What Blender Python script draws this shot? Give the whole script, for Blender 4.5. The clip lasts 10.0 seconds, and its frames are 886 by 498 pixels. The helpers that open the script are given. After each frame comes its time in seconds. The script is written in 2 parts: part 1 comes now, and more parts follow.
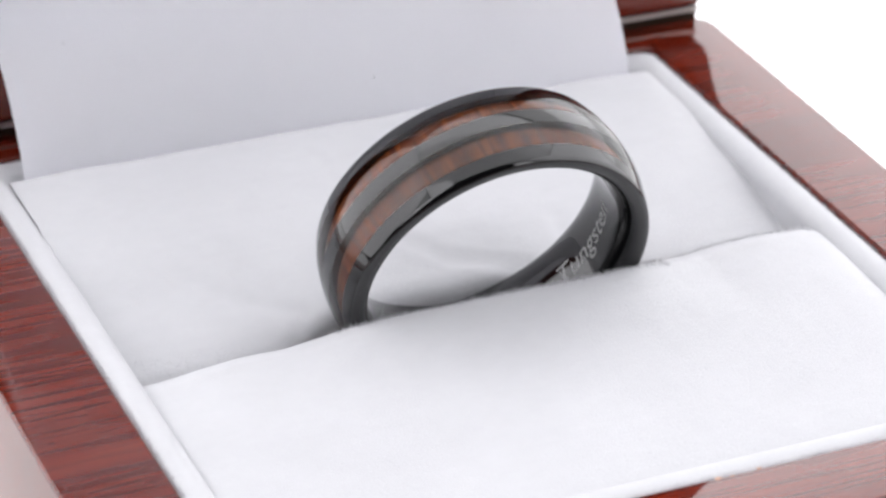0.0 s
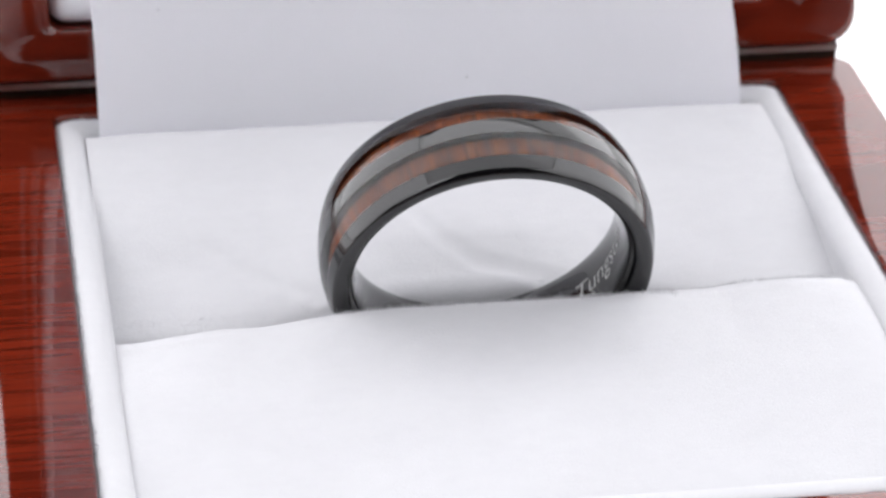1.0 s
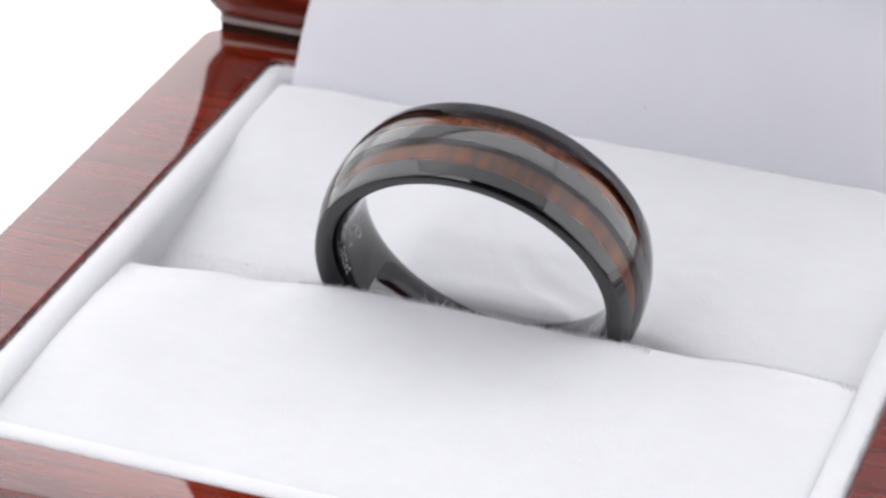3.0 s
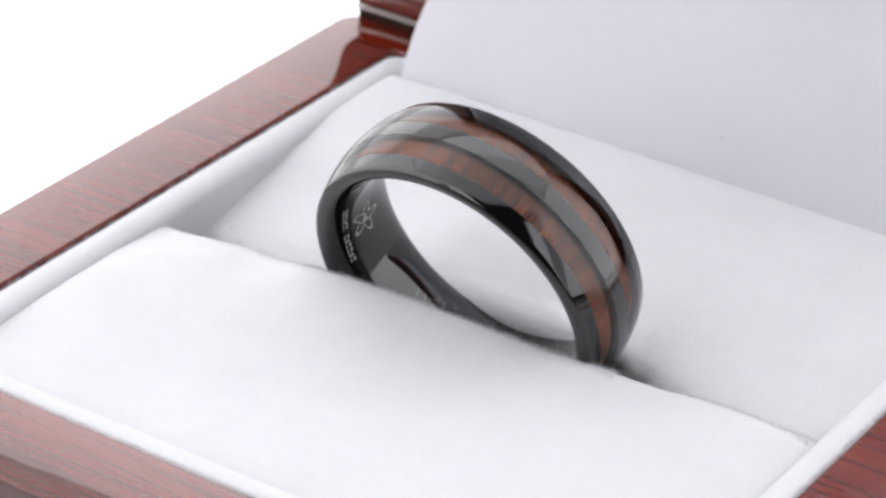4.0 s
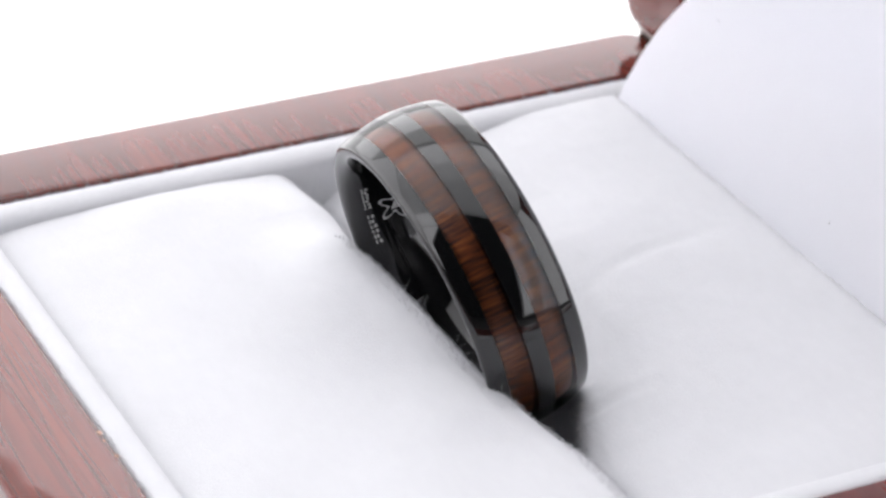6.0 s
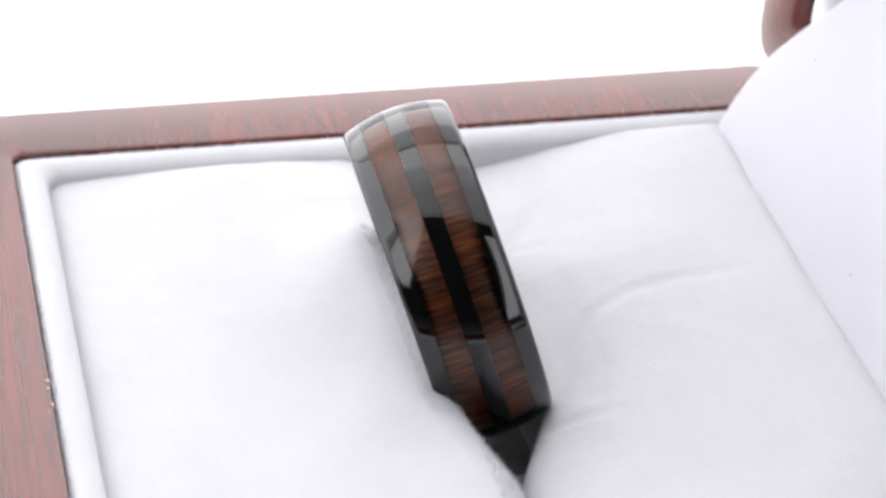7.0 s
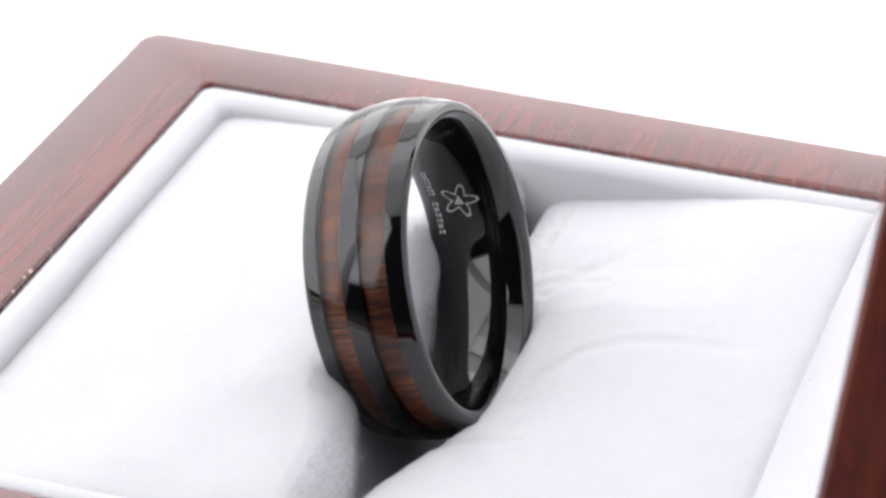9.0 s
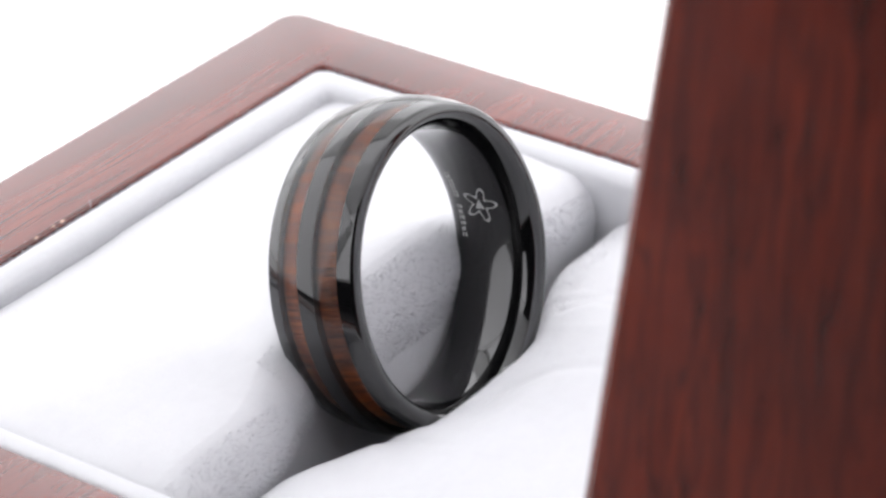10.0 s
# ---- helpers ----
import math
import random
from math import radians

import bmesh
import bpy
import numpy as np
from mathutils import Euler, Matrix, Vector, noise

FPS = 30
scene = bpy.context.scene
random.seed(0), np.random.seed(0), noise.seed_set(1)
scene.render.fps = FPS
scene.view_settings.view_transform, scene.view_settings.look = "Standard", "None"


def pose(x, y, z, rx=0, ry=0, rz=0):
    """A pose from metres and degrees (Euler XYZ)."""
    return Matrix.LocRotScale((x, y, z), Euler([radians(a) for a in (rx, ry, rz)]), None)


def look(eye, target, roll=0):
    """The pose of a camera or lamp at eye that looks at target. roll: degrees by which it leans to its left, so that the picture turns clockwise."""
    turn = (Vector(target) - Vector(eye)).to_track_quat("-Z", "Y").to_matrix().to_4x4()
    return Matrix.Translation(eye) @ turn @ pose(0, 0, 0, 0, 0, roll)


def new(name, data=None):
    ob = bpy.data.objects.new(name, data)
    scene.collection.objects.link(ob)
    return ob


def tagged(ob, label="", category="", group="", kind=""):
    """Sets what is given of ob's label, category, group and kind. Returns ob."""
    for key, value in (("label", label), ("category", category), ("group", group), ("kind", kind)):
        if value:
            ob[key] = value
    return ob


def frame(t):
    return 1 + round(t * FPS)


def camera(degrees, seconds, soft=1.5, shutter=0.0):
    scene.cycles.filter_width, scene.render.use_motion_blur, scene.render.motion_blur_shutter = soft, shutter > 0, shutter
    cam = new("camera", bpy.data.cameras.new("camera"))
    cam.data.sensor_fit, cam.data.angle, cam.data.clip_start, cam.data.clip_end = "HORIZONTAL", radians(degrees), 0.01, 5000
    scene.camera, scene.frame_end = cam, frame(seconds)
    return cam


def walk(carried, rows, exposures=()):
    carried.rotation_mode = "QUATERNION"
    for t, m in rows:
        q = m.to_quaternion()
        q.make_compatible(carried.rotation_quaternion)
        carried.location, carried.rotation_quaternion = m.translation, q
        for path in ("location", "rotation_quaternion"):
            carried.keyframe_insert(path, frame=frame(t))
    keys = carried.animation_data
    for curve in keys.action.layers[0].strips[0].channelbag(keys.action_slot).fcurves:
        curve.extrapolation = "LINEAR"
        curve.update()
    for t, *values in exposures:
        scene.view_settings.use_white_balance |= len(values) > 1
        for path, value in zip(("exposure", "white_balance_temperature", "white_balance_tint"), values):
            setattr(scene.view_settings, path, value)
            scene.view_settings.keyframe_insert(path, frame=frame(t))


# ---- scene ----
# ---- the camera stands still, the box turns on the white table ----
cam = camera(16.775, 10.0, soft=2.6)
EYE = pose(0.0, -0.17012, 0.13939, 60.541, -1.485, 0.755)
cam.data.dof.use_dof = True
cam.data.dof.focus_distance = 0.192
cam.data.dof.aperture_fstop = 70
walk(cam, [(0.0, EYE), (10.0, EYE)], exposures=[(0.0, 0.0), (10.0, 0.0)])

AX, AY, TABLE = -1.33, 0.30, 40.0       # the turning axis in the box's plan, the rim's height (mm)


def turn(t):
    """How far the box has turned, in degrees."""
    return -25.21 + 14.693 * t + 0.021 * (t - 5) ** 2


# ---- world and light ----
world = bpy.data.worlds.new("studio_room")
scene.world = world
world.use_nodes = True
world.node_tree.nodes["Background"].inputs[0].default_value = (0.5, 0.5, 0.55, 1)
world.node_tree.nodes["Background"].inputs[1].default_value = 0.03


def panel_light(name, m, sx, sy, radiance, colour=(1, 1, 1)):
    data = bpy.data.lights.new(name, "AREA")
    data.shape, data.size, data.size_y = "RECTANGLE", sx, sy
    data.energy = radiance * math.pi * sx * sy
    data.color = colour
    ob = new(name, data)
    ob.matrix_world = m
    return ob


COOL = (0.965, 0.957, 1.0)
panel_light("back_panel_light", look((0, 0.285, 0.17), (0, 0, 0.17)), 0.63, 0.18, 1.5, COOL)
for side in (-1, 1):
    panel_light("side_panel_light", look((side * 0.315, 0.035, 0.225), (0, 0.035, 0.225)), 0.485, 0.44, 1.6, COOL)
for mid_y, depth, glow in ((-0.0875, 0.175, 0.55), (0.05, 0.10, 1.0), (0.1775, 0.155, 1.9)):
    panel_light("roof_panel_light", look((0, mid_y, 0.448), (0, mid_y + 0.0001, 0)), 0.63, depth, glow, COOL)
panel_light("front_panel_light", look((-0.235, -0.272, 0.29), (-0.235, 0, 0.29)), 0.17, 0.32, 1.8, COOL)
panel_light("roof_panel_light", look((-0.235, -0.222, 0.448), (-0.235, -0.2219, 0)), 0.17, 0.092, 1.8, COOL)
panel_light("front_panel_light", look((0.283, -0.272, 0.23), (0.283, 0, 0.23)), 0.075, 0.44, 1.6, COOL)


# ---- materials ----
def nodes_of(name):
    m = bpy.data.materials.new(name)
    m.use_nodes = True
    nt = m.node_tree
    return m, nt, nt.nodes["Principled BSDF"]


def node(nt, kind, **kw):
    n = nt.nodes.new(kind)
    for k, v in kw.items():
        n.inputs[k].default_value = v
    return n


def ramp(nt, fac, stops):
    r = nt.nodes.new("ShaderNodeValToRGB")
    el = r.color_ramp.elements
    while len(el) < len(stops):
        el.new(0.5)
    for e, (p, c) in zip(el, stops):
        e.position, e.color = p, (*c, 1)
    nt.links.new(fac, r.inputs[0])
    return r.outputs[0]


def coords(nt, scale, space="Object", turn_deg=0.0):
    tc = nt.nodes.new("ShaderNodeTexCoord")
    mp = nt.nodes.new("ShaderNodeMapping")
    mp.inputs["Scale"].default_value = scale
    mp.inputs["Rotation"].default_value = (0, 0, radians(turn_deg))
    nt.links.new(tc.outputs[space], mp.inputs[0])
    return mp.outputs[0]


def noise_tex(nt, vec, scale, detail=4.0, rough=0.55, distortion=0.0):
    n = node(nt, "ShaderNodeTexNoise", Scale=scale, Detail=detail, Roughness=rough, Distortion=distortion)
    nt.links.new(vec, n.inputs["Vector"])
    return n.outputs["Fac"]


def bump(nt, bsdf, height, strength, distance, slot="Normal"):
    b = node(nt, "ShaderNodeBump", Strength=strength, Distance=distance)
    nt.links.new(height, b.inputs["Height"])
    nt.links.new(b.outputs[0], bsdf.inputs[slot])


def mixed(nt, fac, a, b, mode="MULTIPLY"):
    m = nt.nodes.new("ShaderNodeMix")
    m.data_type, m.blend_type = "RGBA", mode
    for sock, val in ((m.inputs[0], fac), (m.inputs[6], a), (m.inputs[7], b)):
        if isinstance(val, (int, float)):
            sock.default_value = val
        elif isinstance(val, tuple):
            sock.default_value = (*val, 1)
        else:
            nt.links.new(val, sock)
    return m.outputs[2]


def rosewood():
    m, nt, p = nodes_of("lacquered_rosewood")
    broad = noise_tex(nt, coords(nt, (18, 120, 60), turn_deg=-6), 1.0, 5, 0.6, 0.6)
    base = ramp(nt, broad, [(0.25, (0.065, 0.006, 0.003)), (0.55, (0.130, 0.014, 0.0055)), (0.8, (0.185, 0.027, 0.009))])
    pores = noise_tex(nt, coords(nt, (70, 1500, 120), turn_deg=-6), 1.0, 4, 0.6, 0.4)
    dark = ramp(nt, pores, [(0.50, (1, 1, 1)), (0.58, (0.40, 0.35, 0.35)), (0.68, (0.12, 0.10, 0.10))])
    rings = noise_tex(nt, coords(nt, (22, 620, 60), turn_deg=-7), 1.0, 2, 0.45, 0.25)
    line = ramp(nt, rings, [(0.455, (1, 1, 1)), (0.485, (0.10, 0.07, 0.07)), (0.50, (0.30, 0.25, 0.25)), (0.53, (1, 1, 1)), (0.60, (1, 1, 1)), (0.625, (0.25, 0.2, 0.2)), (0.65, (1, 1, 1))])
    patch = ramp(nt, noise_tex(nt, coords(nt, (26, 60, 40)), 1.0, 2, 0.5), [(0.42, (0.08, 0.08, 0.08)), (0.62, (0.5, 0.5, 0.5))])
    nt.links.new(mixed(nt, patch, mixed(nt, 0.4, base, dark), line), p.inputs["Base Color"])
    p.inputs["Roughness"].default_value = 0.6
    p.inputs["Specular IOR Level"].default_value = 0.0
    p.inputs["Coat Weight"].default_value = 1.0
    p.inputs["Coat Roughness"].default_value = 0.02
    p.inputs["Coat IOR"].default_value = 1.6
    wave = noise_tex(nt, coords(nt, (1, 1, 1)), 130, 2, 0.5)
    bump(nt, p, wave, 0.25, 0.0001, "Coat Normal")
    return m


def velvet(name="white_velvet", tint=(0.58, 0.583, 0.600)):
    m, nt, p = nodes_of(name)
    vec = coords(nt, (1, 1, 1))
    cloud = noise_tex(nt, vec, 160, 3, 0.6)
    c = ramp(nt, cloud, [(0.3, tuple(v * 0.965 for v in tint)), (0.7, tuple(v * 1.01 for v in tint))])
    nap = ramp(nt, noise_tex(nt, coords(nt, (700, 1500, 900)), 1.0, 4, 0.65), [(0.3, (0.975, 0.975, 0.977)), (0.65, (1, 1, 1))])
    nt.links.new(mixed(nt, 1.0, c, nap), p.inputs["Base Color"])
    p.inputs["Roughness"].default_value = 0.95
    p.inputs["Specular IOR Level"].default_value = 0.15
    p.inputs["Sheen Weight"].default_value = 0.2
    p.inputs["Sheen Roughness"].default_value = 0.5
    fuzz = noise_tex(nt, vec, 5200, 3, 0.7)
    bump(nt, p, fuzz, 0.38, 0.00012)
    return m


def satin():
    m, nt, p = nodes_of("white_satin_card")
    vec = coords(nt, (1, 1, 1))
    nt.links.new(ramp(nt, noise_tex(nt, vec, 120, 3, 0.6), [(0.3, (0.925, 0.925, 0.965)), (0.7, (0.945, 0.945, 0.985))]), p.inputs["Base Color"])
    p.inputs["Roughness"].default_value = 0.7
    p.inputs["Specular IOR Level"].default_value = 0.3
    bump(nt, p, noise_tex(nt, vec, 4000, 2, 0.6), 0.15, 0.00005)
    return m


def black_metal():
    m, nt, p = nodes_of("polished_black_tungsten")
    vec = coords(nt, (1, 1, 1))
    p.inputs["Metallic"].default_value = 0.0
    p.inputs["Base Color"].default_value = (0.003, 0.003, 0.0033, 1)
    p.inputs["IOR"].default_value = 1.64
    s = noise_tex(nt, vec, 900, 3, 0.6)
    r = node(nt, "ShaderNodeMapRange")
    r.inputs["To Min"].default_value, r.inputs["To Max"].default_value = 0.03, 0.07
    nt.links.new(s, r.inputs["Value"])
    nt.links.new(r.outputs[0], p.inputs["Roughness"])
    return m


def koa():
    m, nt, p = nodes_of("sealed_koa_wood")
    uv = coords(nt, (5000, 330, 1), "UV")
    streak = noise_tex(nt, uv, 1.0, 4, 0.65, 0.3)
    base = ramp(nt, streak, [(0.34, (0.055, 0.011, 0.004)), (0.5, (0.20, 0.050, 0.013)), (0.66, (0.44, 0.13, 0.030))])
    tone = noise_tex(nt, coords(nt, (190, 90, 1), "UV"), 1.0, 2, 0.5)
    tint = ramp(nt, tone, [(0.3, (0.55, 0.5, 0.5)), (0.7, (1.15, 1.1, 1.0))])
    nt.links.new(mixed(nt, 0.9, base, tint), p.inputs["Base Color"])
    p.inputs["Roughness"].default_value = 0.4
    return m


def clear_resin():
    m, nt, p = nodes_of("clear_resin")
    nt.nodes.remove(p)
    see, gloss, mix = (nt.nodes.new("ShaderNode" + k) for k in ("BsdfTransparent", "BsdfGlossy", "MixShader"))
    gloss.inputs["Roughness"].default_value = 0.04
    see.inputs[0].default_value = (0.93, 0.92, 0.91, 1)
    fr = node(nt, "ShaderNodeFresnel", IOR=1.48)
    nt.links.new(fr.outputs[0], mix.inputs[0])
    nt.links.new(see.outputs[0], mix.inputs[1])
    nt.links.new(gloss.outputs[0], mix.inputs[2])
    nt.links.new(mix.outputs[0], nt.nodes["Material Output"].inputs[0])
    return m


def engraved():
    m, nt, p = nodes_of("laser_etched_metal")
    g = noise_tex(nt, coords(nt, (1, 1, 1)), 6000, 2, 0.6)
    nt.links.new(ramp(nt, g, [(0.3, (0.26, 0.26, 0.26)), (0.7, (0.42, 0.42, 0.41))]), p.inputs["Base Color"])
    p.inputs["Roughness"].default_value = 0.6
    return m


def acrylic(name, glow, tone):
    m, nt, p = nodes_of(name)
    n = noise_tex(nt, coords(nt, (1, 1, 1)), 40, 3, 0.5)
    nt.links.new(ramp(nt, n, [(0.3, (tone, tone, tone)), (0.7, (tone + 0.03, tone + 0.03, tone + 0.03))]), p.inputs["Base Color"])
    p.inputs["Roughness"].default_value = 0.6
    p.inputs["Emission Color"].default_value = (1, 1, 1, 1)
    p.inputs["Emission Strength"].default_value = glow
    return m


WOOD, CLOTH, METAL, KOA, ETCH, CLEAR = rosewood(), velvet(), black_metal(), koa(), engraved(), clear_resin()
SATIN = satin()
# the table's emission is added so the background renders pure white
ACRYLIC, FABRIC = acrylic("glowing_white_acrylic", 0.56, 0.58), acrylic("white_tent_fabric", 0.0, 0.6)


BENCH, _nt, _p = nodes_of("grey_bench")
_nt.links.new(ramp(_nt, noise_tex(_nt, coords(_nt, (1, 1, 1)), 60, 4, 0.6), [(0.3, (0.14, 0.135, 0.135)), (0.7, (0.19, 0.185, 0.185))]), _p.inputs["Base Color"])
_p.inputs["Roughness"].default_value = 0.6


GREY, _nt, _p = nodes_of("plain_grey")
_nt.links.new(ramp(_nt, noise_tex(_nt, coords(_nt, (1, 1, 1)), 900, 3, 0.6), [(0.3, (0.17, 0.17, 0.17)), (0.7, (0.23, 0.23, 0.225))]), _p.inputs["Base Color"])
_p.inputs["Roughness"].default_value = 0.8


BRIGHT, _nt, _p = nodes_of("bright_line_metal")
_p.inputs["Base Color"].default_value = (0.5, 0.48, 0.46, 1)
_p.inputs["Roughness"].default_value = 0.35
_p.inputs["Metallic"].default_value = 1.0


BARE, _nt, _p = nodes_of("bare_wood")
_nt.links.new(ramp(_nt, noise_tex(_nt, coords(_nt, (1, 1, 1)), 5000, 2, 0.6), [(0.3, (0.40, 0.22, 0.15)), (0.7, (0.60, 0.42, 0.33))]), _p.inputs["Base Color"])
_p.inputs["Roughness"].default_value = 0.7


BRONZE, _nt, _p = nodes_of("dark_bronze")
_p.inputs["Base Color"].default_value = (0.03, 0.018, 0.012, 1)
_p.inputs["Roughness"].default_value = 0.5
_p.inputs["Metallic"].default_value = 0.8


# ---- mesh helpers; the box is planned in millimetres, its rim's top at z = 0 ----
def V(x, y, z):
    return ((x - AX) / 1000, (y - AY) / 1000, (z + TABLE) / 1000)


def part(name, bm, material, parent=None, label="", smooth=True):
    bmesh.ops.recalc_face_normals(bm, faces=bm.faces)
    me = bpy.data.meshes.new(name)
    bm.to_mesh(me)
    bm.free()
    me.materials.append(material)
    me.polygons.foreach_set("use_smooth", [smooth] * len(me.polygons))
    if smooth:
        me.set_sharp_from_angle(angle=radians(42))
    ob = new(name, me)
    if parent:
        ob.parent = parent
    return tagged(ob, label)


def rounded_rect(x0, x1, y0, y1, r, n=5):
    pts = []
    for cx, cy, a0 in ((x1 - r, y1 - r, 0), (x0 + r, y1 - r, 90), (x0 + r, y0 + r, 180), (x1 - r, y0 + r, 270)):
        for i in range(n + 1):
            a = radians(a0 + 90 * i / n)
            pts.append((cx + r * math.cos(a), cy + r * math.sin(a)))
    return pts


def strips(bm, loops, closed=True):
    """Quads between successive loops of vertices."""
    n = len(loops[0])
    for a, b in zip(loops, loops[1:]):
        for i in range(n if closed else n - 1):
            bm.faces.new((a[i], a[(i + 1) % n], b[(i + 1) % n], b[i]))


def loops_mesh(sections, place, cap_first=False, cap_last=False):
    """sections: (x0, x1, y0, y1, corner radius, height)."""
    bm = bmesh.new()
    loops = [[bm.verts.new(place(x, y, h)) for x, y in rounded_rect(x0, x1, y0, y1, r)] for x0, x1, y0, y1, r, h in sections]
    strips(bm, loops)
    if cap_first:
        bm.faces.new(loops[0])
    if cap_last:
        bm.faces.new(loops[-1])
    return bm


def grid_mesh(rows, place):
    bm = bmesh.new()
    vs = [[bm.verts.new(place(*p)) for p in row] for row in rows]
    strips(bm, vs, closed=False)
    return bm


def smooth_profile(pts, n):
    """n points along a Catmull-Rom curve through pts."""
    out = []
    for k in range(n):
        u = k / (n - 1) * (len(pts) - 1)
        i = min(int(u), len(pts) - 2)
        f = u - i
        p = [pts[max(0, min(len(pts) - 1, i + j))] for j in (-1, 0, 1, 2)]
        out.append(tuple(0.5 * (2 * b + (c - a) * f + (2 * a - 5 * b + 4 * c - d) * f * f + (3 * b - a - 3 * c + d) * f ** 3)
                         for a, b, c, d in zip(*p)))
    return out


# ---- setting: white table, tent ----
def setting():
    bm = bmesh.new()
    prof = [(-0.058, -0.012), (-0.058, -0.001), (-0.057, 0.0), (0.0, 0.0), (0.15, 0.0)] + [(0.20 + 0.09 * math.sin(a), 0.09 - 0.09 * math.cos(a)) for a in
                                       [radians(10 * i) for i in range(10)]] + [(0.29, 0.30), (0.29, 0.46)]
    rows = [[bm.verts.new((x, y, z)) for y, z in prof] for x in (-0.33, 0.33)]
    strips(bm, rows, closed=False)
    tagged(part("table", bm, ACRYLIC), "white seamless table curving up behind, with added glow", "table", kind="structure")
    bm = bmesh.new()
    bmesh.ops.create_cube(bm, size=1)
    for v in bm.verts:
        v.co = ((v.co.x) * 1.6, -0.2 + v.co.y * 1.4, -0.027 + v.co.z * 0.03)
    tagged(part("ground", bm, BENCH, smooth=False), "grey workbench top under the white table", "workbench", kind="structure")
    for name, lo, hi, word in (("wall_left", (-0.345, -0.29, 0), (-0.33, 0.29, 0.46), "side"), ("wall_right", (0.33, -0.29, 0), (0.345, 0.29, 0.46), "side"),
                               ("wall_front_left", (-0.33, -0.29, 0.12), (-0.148, -0.278, 0.46), "front"),
                               ("wall_front_right", (0.245, -0.29, 0), (0.33, -0.278, 0.46), "front"),
                               ("ceiling_front", (-0.345, -0.29, 0.46), (-0.148, -0.2, 0.475), "top"),
                               ("ceiling", (-0.345, -0.2, 0.46), (0.345, 0.29, 0.475), "top")):
        bm = bmesh.new()
        bmesh.ops.create_cube(bm, size=1)
        for v in bm.verts:
            v.co = [lo[i] + (v.co[i] + 0.5) * (hi[i] - lo[i]) for i in range(3)]
        tagged(part(name, bm, FABRIC, smooth=False), "white diffusing %s of the photo light tent" % word, "light tent", kind="structure")


setting()

# ---- the ring box ----
X0, X1, Y0, Y1 = -31.5, 35.7, -33.05, 32.3       # outside
WL, WF, WB = 6.65, 7.4, 3.7                      # rail widths: sides, front, back
LEAN = radians(5.4)


def inset(d, r, h, wb=WB, x=0.0):
    """A section d outside (+) or inside (-) the well's edge."""
    return (X0 + WL - d, X1 - WL + d, Y0 + WF - d, Y1 - wb + d, r, h)


def lid_place(x, u, n):
    """x across, u up the open lid, n into it."""
    y0, z0 = 30.75, 1.6
    return V(x, y0 + u * math.sin(LEAN) + n * math.cos(LEAN), z0 + u * math.cos(LEAN) - n * math.sin(LEAN))


def fuzz(parent, spots, reach=1.0, name="velvet_fuzz"):
    """Fine upright fibres of the pile at the given spots (place, normal)."""
    verts, faces = [], []
    for p, n in spots:
        side = n.cross(Vector((random.uniform(-1, 1), random.uniform(-1, 1), random.uniform(-1, 1)))).normalized()
        tip = (n + side * random.uniform(-0.9, 0.9) + Vector((random.uniform(-0.5, 0.5), random.uniform(-0.5, 0.5), 0))).normalized() * reach * (random.uniform(0.00006, 0.00022) if random.random() > 0.006 else 0.0006)
        k = len(verts)
        verts += [p - side * 0.000016, p + side * 0.000016, p + tip]
        faces.append((k, k + 1, k + 2))
    me = bpy.data.meshes.new(name)
    me.from_pydata([tuple(v) for v in verts], [], faces)
    me.materials.append(CLOTH)
    ob = new(name, me)
    ob.parent = parent
    return tagged(ob, "fine white fibres of the velvet pile", kind="stuff")


def spots_on(ob, count, keep):
    """Random places on a part's faces whose plan position passes keep."""
    faces = [f for f in ob.data.polygons if keep(f.center.x * 1000 + AX, f.center.y * 1000 + AY, f.center.z * 1000 - TABLE)]
    sizes = np.array([f.area for f in faces])
    out = []
    for i in np.random.choice(len(faces), count, p=sizes / sizes.sum()):
        f = faces[i]
        vs = [ob.data.vertices[j].co for j in f.vertices]
        u, w = random.random(), random.random()
        p = vs[0].lerp(vs[1], u).lerp(vs[3].lerp(vs[2], u), w) if len(vs) == 4 else f.center
        n = f.normal if f.normal.z > -0.2 else -f.normal
        out.append((p.copy(), n.copy()))
    return out


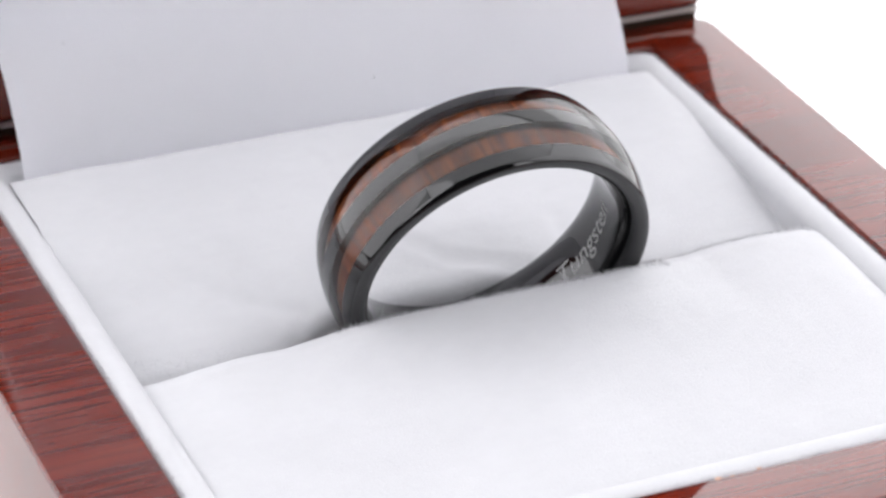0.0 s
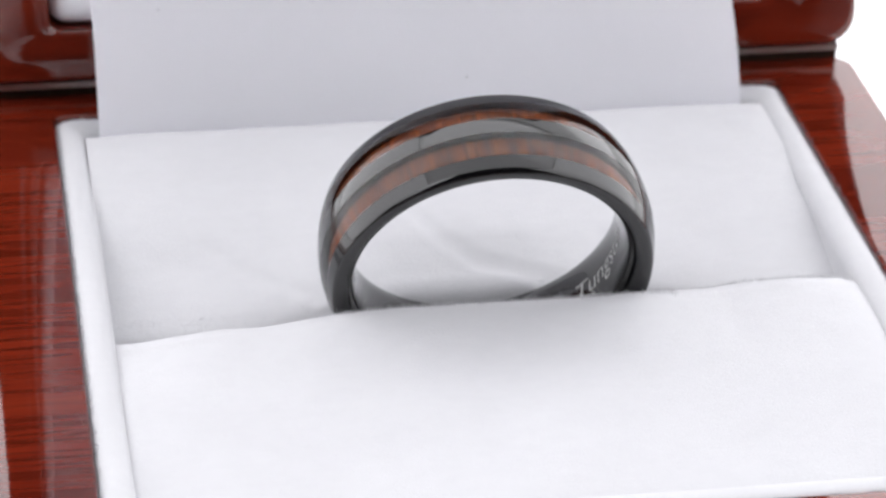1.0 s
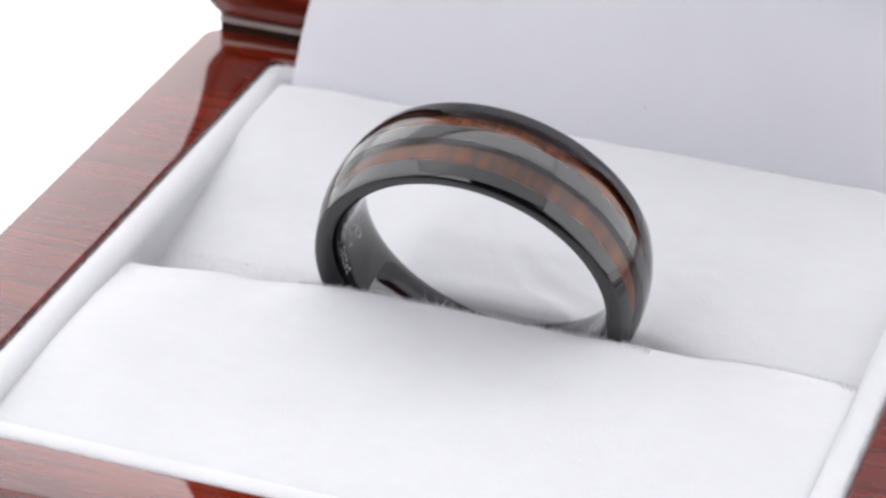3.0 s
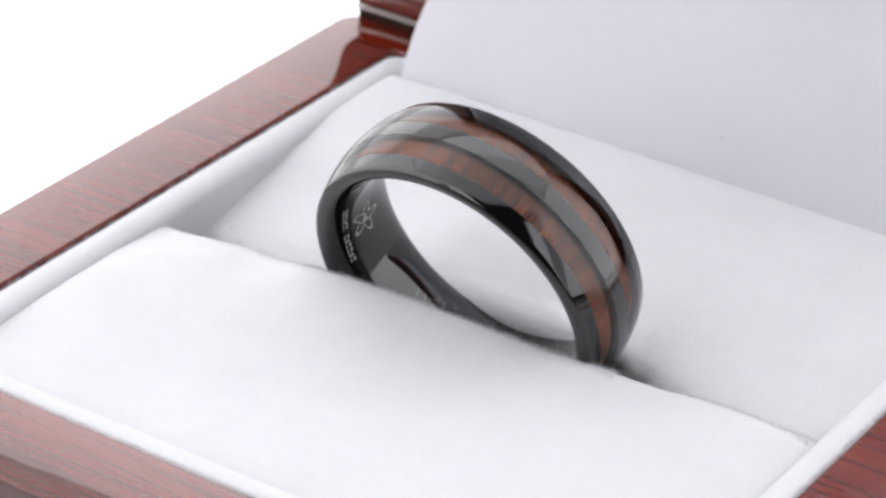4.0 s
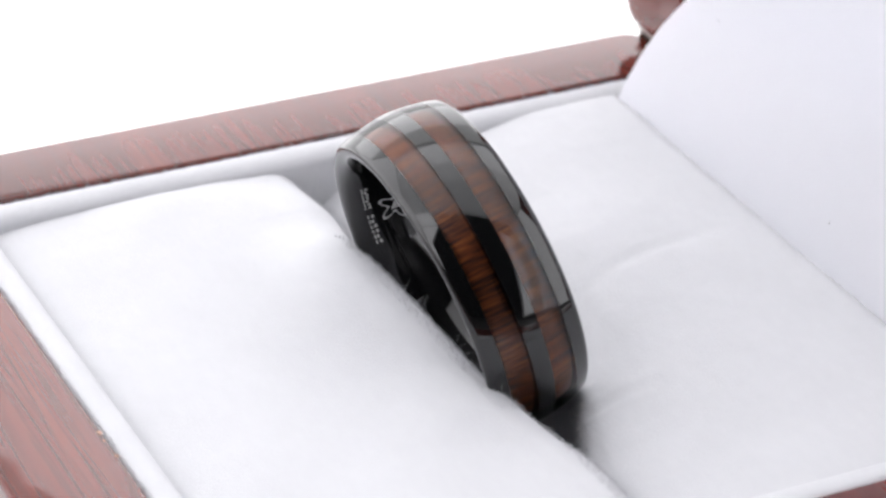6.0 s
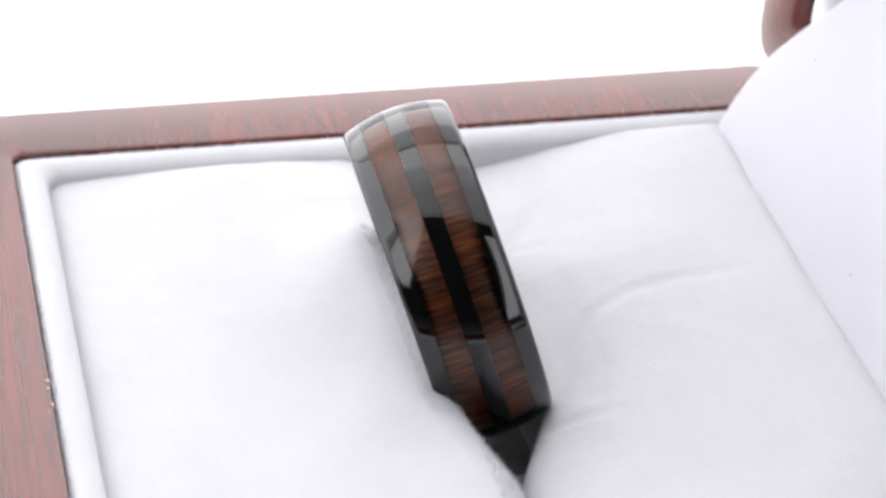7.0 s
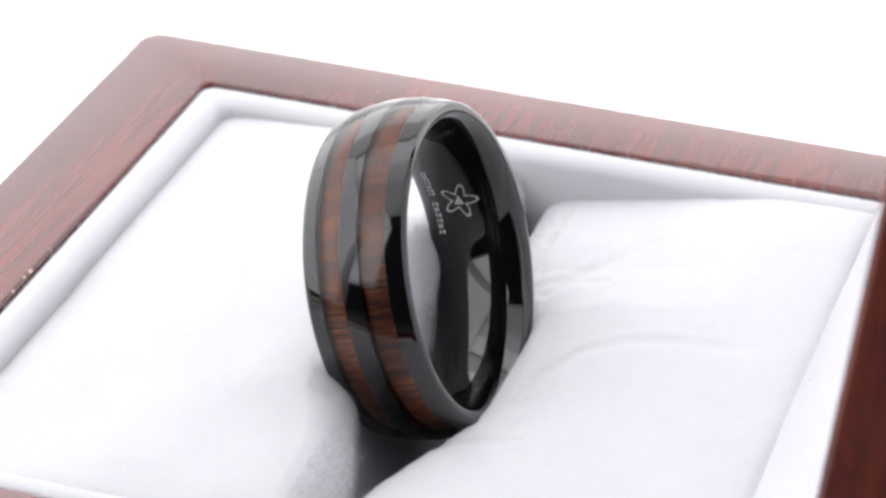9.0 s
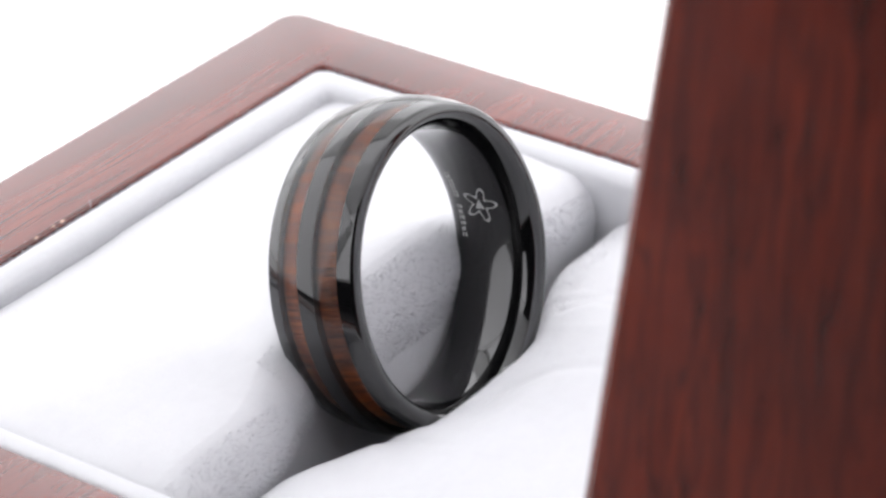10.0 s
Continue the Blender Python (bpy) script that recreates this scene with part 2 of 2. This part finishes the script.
def ring_box():
    box = tagged(new("ring_box"), "open red-brown lacquered wooden ring box lined with white velvet", "ring box")
    f, g = 0.28, 0.22
    secs = [inset(0, 0.8, -20.0), inset(0, 0.8, -g)]
    secs += [inset(g * (1 - math.cos(a)), 0.8, -g + g * math.sin(a)) for a in (radians(30), radians(60), radians(90))]
    for k in range(0, 7):
        a = radians(15 * k)
        d = f * (1 - math.sin(a))
        secs.append((X0 + d, X1 - d, Y0 + d, Y1 - d, 1.6, -f + f * math.cos(a)))
    secs += [(X0, X1, Y0, Y1, 1.6, -36.0), (X0 + 0.5, X1 - 0.5, Y0 + 0.5, Y1 - 0.5, 1.5, -TABLE)]
    base = part("base", loops_mesh(secs, V, True, True), WOOD, box, "glossy red-brown rosewood base with dark grain")
    # padded lining strip round the well
    secs = []
    for k in range(13):
        a = math.pi * k / 12
        secs.append(inset(-0.05 - 1.1 * (1 - math.cos(a)), 0.9 + 0.3 * k / 12, -0.7 + 0.7 * math.sin(a) ** 0.8 - 0.4 * (k / 12) ** 2))
    secs.insert(0, inset(-0.05, 0.9, -6))
    secs.append(inset(-2.4, 1.2, -8))
    lining = part("lining", loops_mesh(secs, V), CLOTH, box, "padded white velvet strip edging the well")
    fuzz(lining, spots_on(lining, 16000, lambda x, y, z: z > -1.0 and not (X0 + WL + 0.3 < x < X1 - WL - 0.3 and Y0 + WF + 0.3 < y < Y1 - WB - 0.3)), 1.6)
    # hinge flap
    prof = smooth_profile([(24.9, -2.0), (25.3, 0.3), (26.7, 3.2), (28.4, 5.6), (30.5, 7.7), (33.2, 9.9), (36.0, 13.0), (38.5, 17.5), (40.4, 23.0), (42.8, 31.0)], 60)
    xs = [-21.8 + 47.3 * i / 30 for i in range(31)]
    front = [[(x, y - 0.15 * math.cos((x - 2) / 9), z - 0.09 * max(0.0, z) * (abs(x - 1.85) / 23.65) ** 3) for y, z in prof] for x in xs]
    bm = grid_mesh(front, V)
    bmesh.ops.solidify(bm, geom=bm.faces[:], thickness=0.0007)
    flap = part("hinge_flap", bm, SATIN, box, "smooth white satin flap bridging cushion and lid")
    for x, z in ((5.8, 3.2), (-17.8, 7.6)):
        near = [v.co for v in flap.data.vertices if abs(v.co.x * 1000 + AX - x) < 1.2 and abs(v.co.z * 1000 - TABLE - z) < 0.6]
        spot = min(near, key=lambda c: c.y)
        bm = bmesh.new()
        bmesh.ops.create_icosphere(bm, subdivisions=1, radius=0.00006, matrix=Matrix.Translation(spot))
        for v in bm.verts:
            v.co.x += random.uniform(-0.00004, 0.00008)
        part("lint", bm, GREY, flap, "grey speck of lint")
    bm = bmesh.new()
    ring = [(32.0, -0.8), (33.4, -0.8), (33.4, 3.0), (32.0, 3.0)]
    strips(bm, [[bm.verts.new(V(x, y, z)) for y, z in ring] for x in (X0 + 1.0, X0 + 1.2, X1 - 1.2, X1 - 1.0)])
    part("hinge", bm, BRONZE, box, "dark metal hinge strip")
    # added bright strip that stands in for the line of light under the lid
    bm = bmesh.new()
    edge = [(31.7, 0.75), (31.95, 0.75), (31.95, 1.2), (31.7, 1.2)]
    strips(bm, [[bm.verts.new(V(x, y, z)) for y, z in edge] for x in (X0 + 1.0, X1 - 1.0)])
    part("bright_line", bm, BRIGHT, box, "thin bright strip standing in for the light line under the lid")
    # nicks worn through the lacquer along the well's front edge
    for cx, cy, r in ((5.4, -25.75, 0.16), (6.3, -25.8, 0.09), (8.2, -25.7, 0.12), (-14.5, -25.72, 0.07)):
        bm = bmesh.new()
        rim = [bm.verts.new(V(cx + r * (1.6 + 0.5 * math.sin(3 * k)) * math.cos(k * math.pi / 4), cy + r * (1 + 0.4 * math.cos(5 * k)) * math.sin(k * math.pi / 4), 0.008)) for k in range(8)]
        top = bm.verts.new(V(cx, cy, 0.03))
        for k in range(8):
            bm.faces.new((rim[k], rim[(k + 1) % 8], top))
        part("nick", bm, BARE, base, "pale nick in the lacquer")
    # the lid, standing open
    H, D = 65.5, 24.0
    lx = lambda d, r, n: (X0 + d, X1 - d, d if d < 3 else d - 2.8, H - d, r, n)
    secs = [lx(WL, 1.0, 18.0), lx(WL, 1.0, 0.5), lx(WL - 0.5, 1.0, 0.0), lx(0.6, 2.2, 0.0)]
    for k in range(1, 6):
        a = radians(18 * k)
        secs.append(lx(0.6 * (1 - math.sin(a)), 2.2, 0.6 * (1 - math.cos(a))))
    secs += [lx(0, 2.2, D - 2), lx(0.6, 2.0, D - 0.6), lx(2.2, 2.0, D)]
    lid = part("lid", loops_mesh(secs, lid_place, True, True), WOOD, box, "open lid of glossy red-brown rosewood")
    secs = []
    for k in range(9):
        a = math.pi * k / 8
        secs.append(lx(WL + 0.08 + 1.2 * (1 - math.cos(a)), 1.2, 2.4 - 1.3 * math.sin(a)))
    secs.insert(0, lx(WL + 0.08, 1.0, 9))
    secs.append(lx(WL + 2.6, 1.2, 12.6))
    secs.append(lx(WL + 5, 1.2, 11.8))
    part("lid_lining", loops_mesh(secs, lid_place, False, True), SATIN, lid, "white satin pad inside the lid")
    return box


def swell(x, end, lo, hi):
    """How far a padded roll drops towards its ends."""
    e = min(x - lo, hi - x) / end
    return 0.0 if e >= 1 else 1 - math.sqrt(max(0.0, 1 - (1 - max(0.0, e)) ** 2))


def lumps(x, y, z, s=0.10):
    return s * noise.fractal(Vector((x / 7, y / 7, z / 7)), 1.0, 2.0, 3) + 0.008 * noise.noise(Vector((x * 1.9, y * 1.9, z * 1.9)))


CREASES = (((8.0, 6.3), (2.9, 8.3), (0.4, 10.4), (-1.1, 13.2), (-1.6, 16.3), (-1.5, 21.0)),
           ((-8.7, 5.6), (-12.5, 8.2), (-15.8, 11.1)), ((11.4, 5.0), (11.7, 9.4)), ((-9.0, 2.5), (-10.6, 6.3), (-10.0, 9.2)))


def crease(x, y):
    """Depth of the pressed folds that run out from the ring."""
    deep = 0.0
    for line in CREASES:
        total = len(line) - 1
        for k, (a, b) in enumerate(zip(line, line[1:])):
            a, b, p = Vector(a), Vector(b), Vector((x, y))
            f = max(0.0, min(1.0, (p - a).dot(b - a) / (b - a).length_squared))
            d = (p - a - f * (b - a)).length
            deep = max(deep, (1 - 0.75 * (k + f) / total) * (0.23 * math.exp(-(d / 0.75) ** 2) - 0.10 * math.exp(-((d - 1.9) / 1.1) ** 2)))
    return deep


def ring_cushion():
    cushion = tagged(new("ring_cushion"), "white velvet ring cushion with a slot between two rolls", "cushion")
    lo, hi = -23.3, 27.6
    xs = [lo + (hi - lo) * (0.65 * i / 260 + 0.35 * (0.5 - 0.5 * math.cos(math.pi * i / 260))) for i in range(261)]
    arc = [(-1.8 + 3.4 * math.cos(radians(a)), -2.9 + 3.4 * math.sin(radians(a))) for a in range(96, -1, -16)]
    front = smooth_profile([(-23.9, -5.0), (-23.7, -2.2), (-22.4, -1.3), (-17, -0.75), (-12, -0.2), (-6.5, 0.25)] + arc + [(1.55, -4.6), (1.45, -6.6), (1.5, -9.0), (2.0, -11.5)], 80)

    def beside(x, flat, reach):
        """1 along the ring, falling to 0 where the slot closes again."""
        u = max(0.0, min(1.0, (abs(x - 1.75) - flat) / (reach - flat)))
        return 1 - u * u * (3 - 2 * u)

    def placed(x, y, z, dy, folds=0.0):
        s = swell(x, 4.6, lo, hi)
        cx = x + (2.2 - x) * 0.02 * s
        return (cx, y + dy + lumps(x, y, z, 0.06), z - max(0.0, z + (1.1 if y < 14 else 1.1 - 0.14 * min(5.0, y - 14))) * s + lumps(x + 40, y, z, 0.12) - (folds * crease(x, y + dy) if folds else 0.0))

    front_rows, back_rows = [], []
    for x in xs:
        # the ring presses the front roll's lip back; the slot stays a little open on one end
        push = -2.7 * beside(x, 7.0, 19.0) - 1.5 * (1 - beside(x, 6.0, 18.0)) * (x < 1.75)
        lift = 0.85 * beside(x, 8.0, 16.0) - 0.6 * max(0.0, min(1.0, (-9.0 - x) / 6)) - 0.7 * max(0.0, min(1.0, (-15.5 - x) / 6)) - 0.35 * max(0.0, min(1.0, (x - 13) / 4))
        front_rows.append([placed(x, y, z + lift * max(0.0, min(1.0, (y + 11.0) / 9.0)), push * max(0.0, min(1.0, (y + 9.0) / 6.5)) * (1 if z > -5 else max(0.2, 1 - (-5 - z) / 8))) for y, z in front])
        lip = 1.9 + 4.3 * beside(x, 3.5, 18.0)
        back = smooth_profile([(lip + 0.1, -11.5), (lip - 0.3, -7.5), (lip - 0.45, -4.7), (lip - 0.2, -3.6), (lip + 0.5, -2.95), (lip + 1.6, -2.5), ((lip + 12.6) / 2, -1.75),
                               (11, -1.1), (14, -0.62), (18, -0.2), (22.5, 0.15), (25.0, 0.1), (25.9, -1.2), (26.0, -5)], 120)
        sag = 0.75 * max(0.0, min(1.0, (-6.0 - x) / 6))
        back_rows.append([placed(x, y, z - sag * max(0.0, min(1.0, (20 - y) / 11)), 0.0, 1.0) for y, z in back])
    fr = part("front_roll", grid_mesh(front_rows, V), CLOTH, cushion)
    br = part("back_roll", grid_mesh(back_rows, V), CLOTH, cushion)
    # flat grey floor closing the slot, darker than the velvet
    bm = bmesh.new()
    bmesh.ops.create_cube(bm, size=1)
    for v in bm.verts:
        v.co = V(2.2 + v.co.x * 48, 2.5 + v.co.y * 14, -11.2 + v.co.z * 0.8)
    part("slot_base", bm, GREY, cushion, "grey floor at the bottom of the slot", False)
    fuzz(fr, spots_on(fr, 14000, lambda x, y, z: z > -4.0 and y > (-3.4 if abs(x - 2) < 12 else -0.8)), 1.9)
    fuzz(br, spots_on(br, 5000, lambda x, y, z: -4.6 < z < -3.1), 1.2)
    return cushion


# ---- the ring ----
RC, RLEAN, RYAW = (1.75, 0.20, 3.49), 17.67, -0.33
RO, RE, HW = 11.0, 10.36, 3.45


def ring_place(r, ang, v):
    """Radius, angle round the ring, place along its axis (mm) to the box's plan."""
    p = Vector((r * math.cos(ang), v, r * math.sin(ang)))
    p.rotate(Euler((radians(RLEAN), 0, 0)))
    p.rotate(Euler((0, 0, radians(RYAW))))
    return V(p.x + RC[0], p.y + RC[1], p.z + RC[2])


SIDE = [(10.0, HW + 0.02), (9.75, HW - 0.02), (9.52, HW - 0.14), (9.34, HW - 0.35), (9.12, HW - 0.75), (8.93, HW - 1.3), (8.80, HW - 2.0)]


def bore(v):
    """Radius just inside the band's rounded inner face."""
    table = [(8.70, 0.0)] + SIDE[::-1]
    for (r0, v0), (r1, v1) in zip(table, table[1:]):
        if abs(v) <= v1:
            return r0 + (r1 - r0) * (abs(v) - v0) / (v1 - v0) - 0.012
    return 8.68


def dome(s):
    return RE + (RO - RE) * (1 - s * s)


def lathe(profile, n=200, closed=False):
    """profile: (radius, v); gives a band with a UV of arc length and profile length in metres."""
    bm = bmesh.new()
    uvl = bm.loops.layers.uv.new("UVMap")
    m = len(profile)
    vs = [[bm.verts.new(ring_place(r, 2 * math.pi * i / n, v)) for r, v in profile] for i in range(n)]
    step = 2 * math.pi * RO / 1000 / n
    for i in range(n):
        for j in range(m if closed else m - 1):
            k = (j + 1) % m
            fc = bm.faces.new((vs[i][j], vs[(i + 1) % n][j], vs[(i + 1) % n][k], vs[i][k]))
            for lp, (a, b) in zip(fc.loops, ((i, j), (i + 1, j), (i + 1, k), (i, k))):
                lp[uvl].uv = (a * step, profile[b][1] / 1000)
    return bm


def finger_ring():
    ring = tagged(new("finger_ring"), "polished black domed ring with two wood inlays, in a cushion slot", "ring")
    S1, S2, DEEP = 0.175, 0.67, 0.58
    spots = [-1 + 2 * i / 40 for i in range(41)]
    outer = []
    for s in sorted(spots + [-S2, -S1, S1, S2]):
        groove = S1 + 1e-6 < abs(s) < S2 - 1e-6
        if abs(abs(s) - S1) < 1e-6 or abs(abs(s) - S2) < 1e-6:
            pair = [(dome(s), s * HW), (dome(s) - DEEP - 0.05, s * HW)]
            outer += pair if (s in (-S2, S1)) else pair[::-1]
        elif abs(s) > 0.985 or groove:
            outer.append((dome(s) - (DEEP + 0.05 if groove else 0.12), s * HW))
        else:
            outer.append((dome(s), s * HW))
    inner = SIDE + [(8.70, 0.0)] + [(r, -v) for r, v in SIDE[::-1]]
    band = part("band", lathe(outer + inner, 220, True), METAL, ring, "polished black tungsten band")
    for sign in (-1, 1):
        ss = [sign * (S1 + (S2 - S1) * i / 10) for i in range(11)]
        prof = [(dome(s) - DEEP, s * HW) for s in ss]
        part("wood_inlay", lathe(prof, 220), KOA, ring, "reddish-brown koa wood inlay strip")
        part("clear_cover", lathe([(dome(s) - 0.004, s * HW) for s in ss], 220), CLEAR, ring, "clear polished resin over the inlay")
    # engraving
    cu = bpy.data.curves.new("engraved_word", "FONT")
    cu.body, cu.size, cu.shear, cu.space_character = "Tungsten", 1.85, 0.25, 1.0
    tmp = new("engraved_word", cu)
    bpy.context.view_layer.update()
    me = bpy.data.meshes.new_from_object(tmp)
    bpy.data.objects.remove(tmp)
    bm = bmesh.new()
    bm.from_mesh(me)
    bpy.data.meshes.remove(me)
    bmesh.ops.subdivide_edges(bm, edges=[e for e in bm.edges if e.calc_length() > 0.5], cuts=3)
    bmesh.ops.triangulate(bm, faces=bm.faces[:])
    width = max(v.co.x for v in bm.verts)
    for v in bm.verts:
        x = v.co.x * (8.0 / width)
        v.co = ring_place(bore(-0.45 + v.co.y), radians(-42) + x / 9.25, -0.45 + v.co.y)
    part("engraved_word", bm, ETCH, ring, "etched lettering inside the band")
    # plain etched star mark and the two lines of unread lettering as bars
    bm = bmesh.new()
    pts_o, pts_i = [], []
    for k in range(60):
        a = 2 * math.pi * k / 60
        w = 0.5 + 0.5 * math.cos(5 * a)
        ro = 0.66 + 0.74 * w ** 1.25
        pts_o.append((ro * math.cos(a + 0.3), ro * math.sin(a + 0.3)))
        pts_i.append(((ro - 0.2) * math.cos(a + 0.3), (ro - 0.2) * math.sin(a + 0.3)))
    lo = [[bm.verts.new(ring_place(bore(-0.22 + y), radians(176) + x / 9.25, -0.22 + y)) for x, y in pts] for pts in (pts_o, pts_i)]
    strips(bm, lo)
    bm.faces.new([bm.verts.new(ring_place(bore(-0.22 + y), radians(176) + x / 9.25, -0.22 + y)) for x, y in ((0.35, 0.3), (0.3, -0.45), (-0.45, 0.0))])
    part("engraved_star", bm, ETCH, ring, "etched star outline inside the band")
    for a0, a1, v0, v1, count in ((160, 173.5, -2.32, -1.88, 7), (176.5, 192, -2.32, -1.88, 6), (-74, -47, -0.25, 0.3, 6)):
        for k in range(count):
            step = (a1 - a0) / count
            lo_a, hi_a = a0 + step * k, a0 + step * (k + 0.68)
            top = v1 - (0.09 if k % 3 == 1 else 0.0)
            bm = bmesh.new()
            rows = [[bm.verts.new(ring_place(bore(v), radians(lo_a + (hi_a - lo_a) * i / 3), v)) for i in range(4)] for v in (v0, top)]
            strips(bm, rows, closed=False)
            part("engraved_bar", bm, ETCH, ring)
    return ring


BOX, CUSHION, RING = ring_box(), ring_cushion(), finger_ring()


def motions():
    """Box, cushion and ring turn together on the table."""
    steps = [i * 0.5 for i in range(21)]
    for thing in (BOX, CUSHION, RING):
        walk(thing, [(t, pose(0, 0, 0, 0, 0, -turn(t))) for t in steps])


motions()
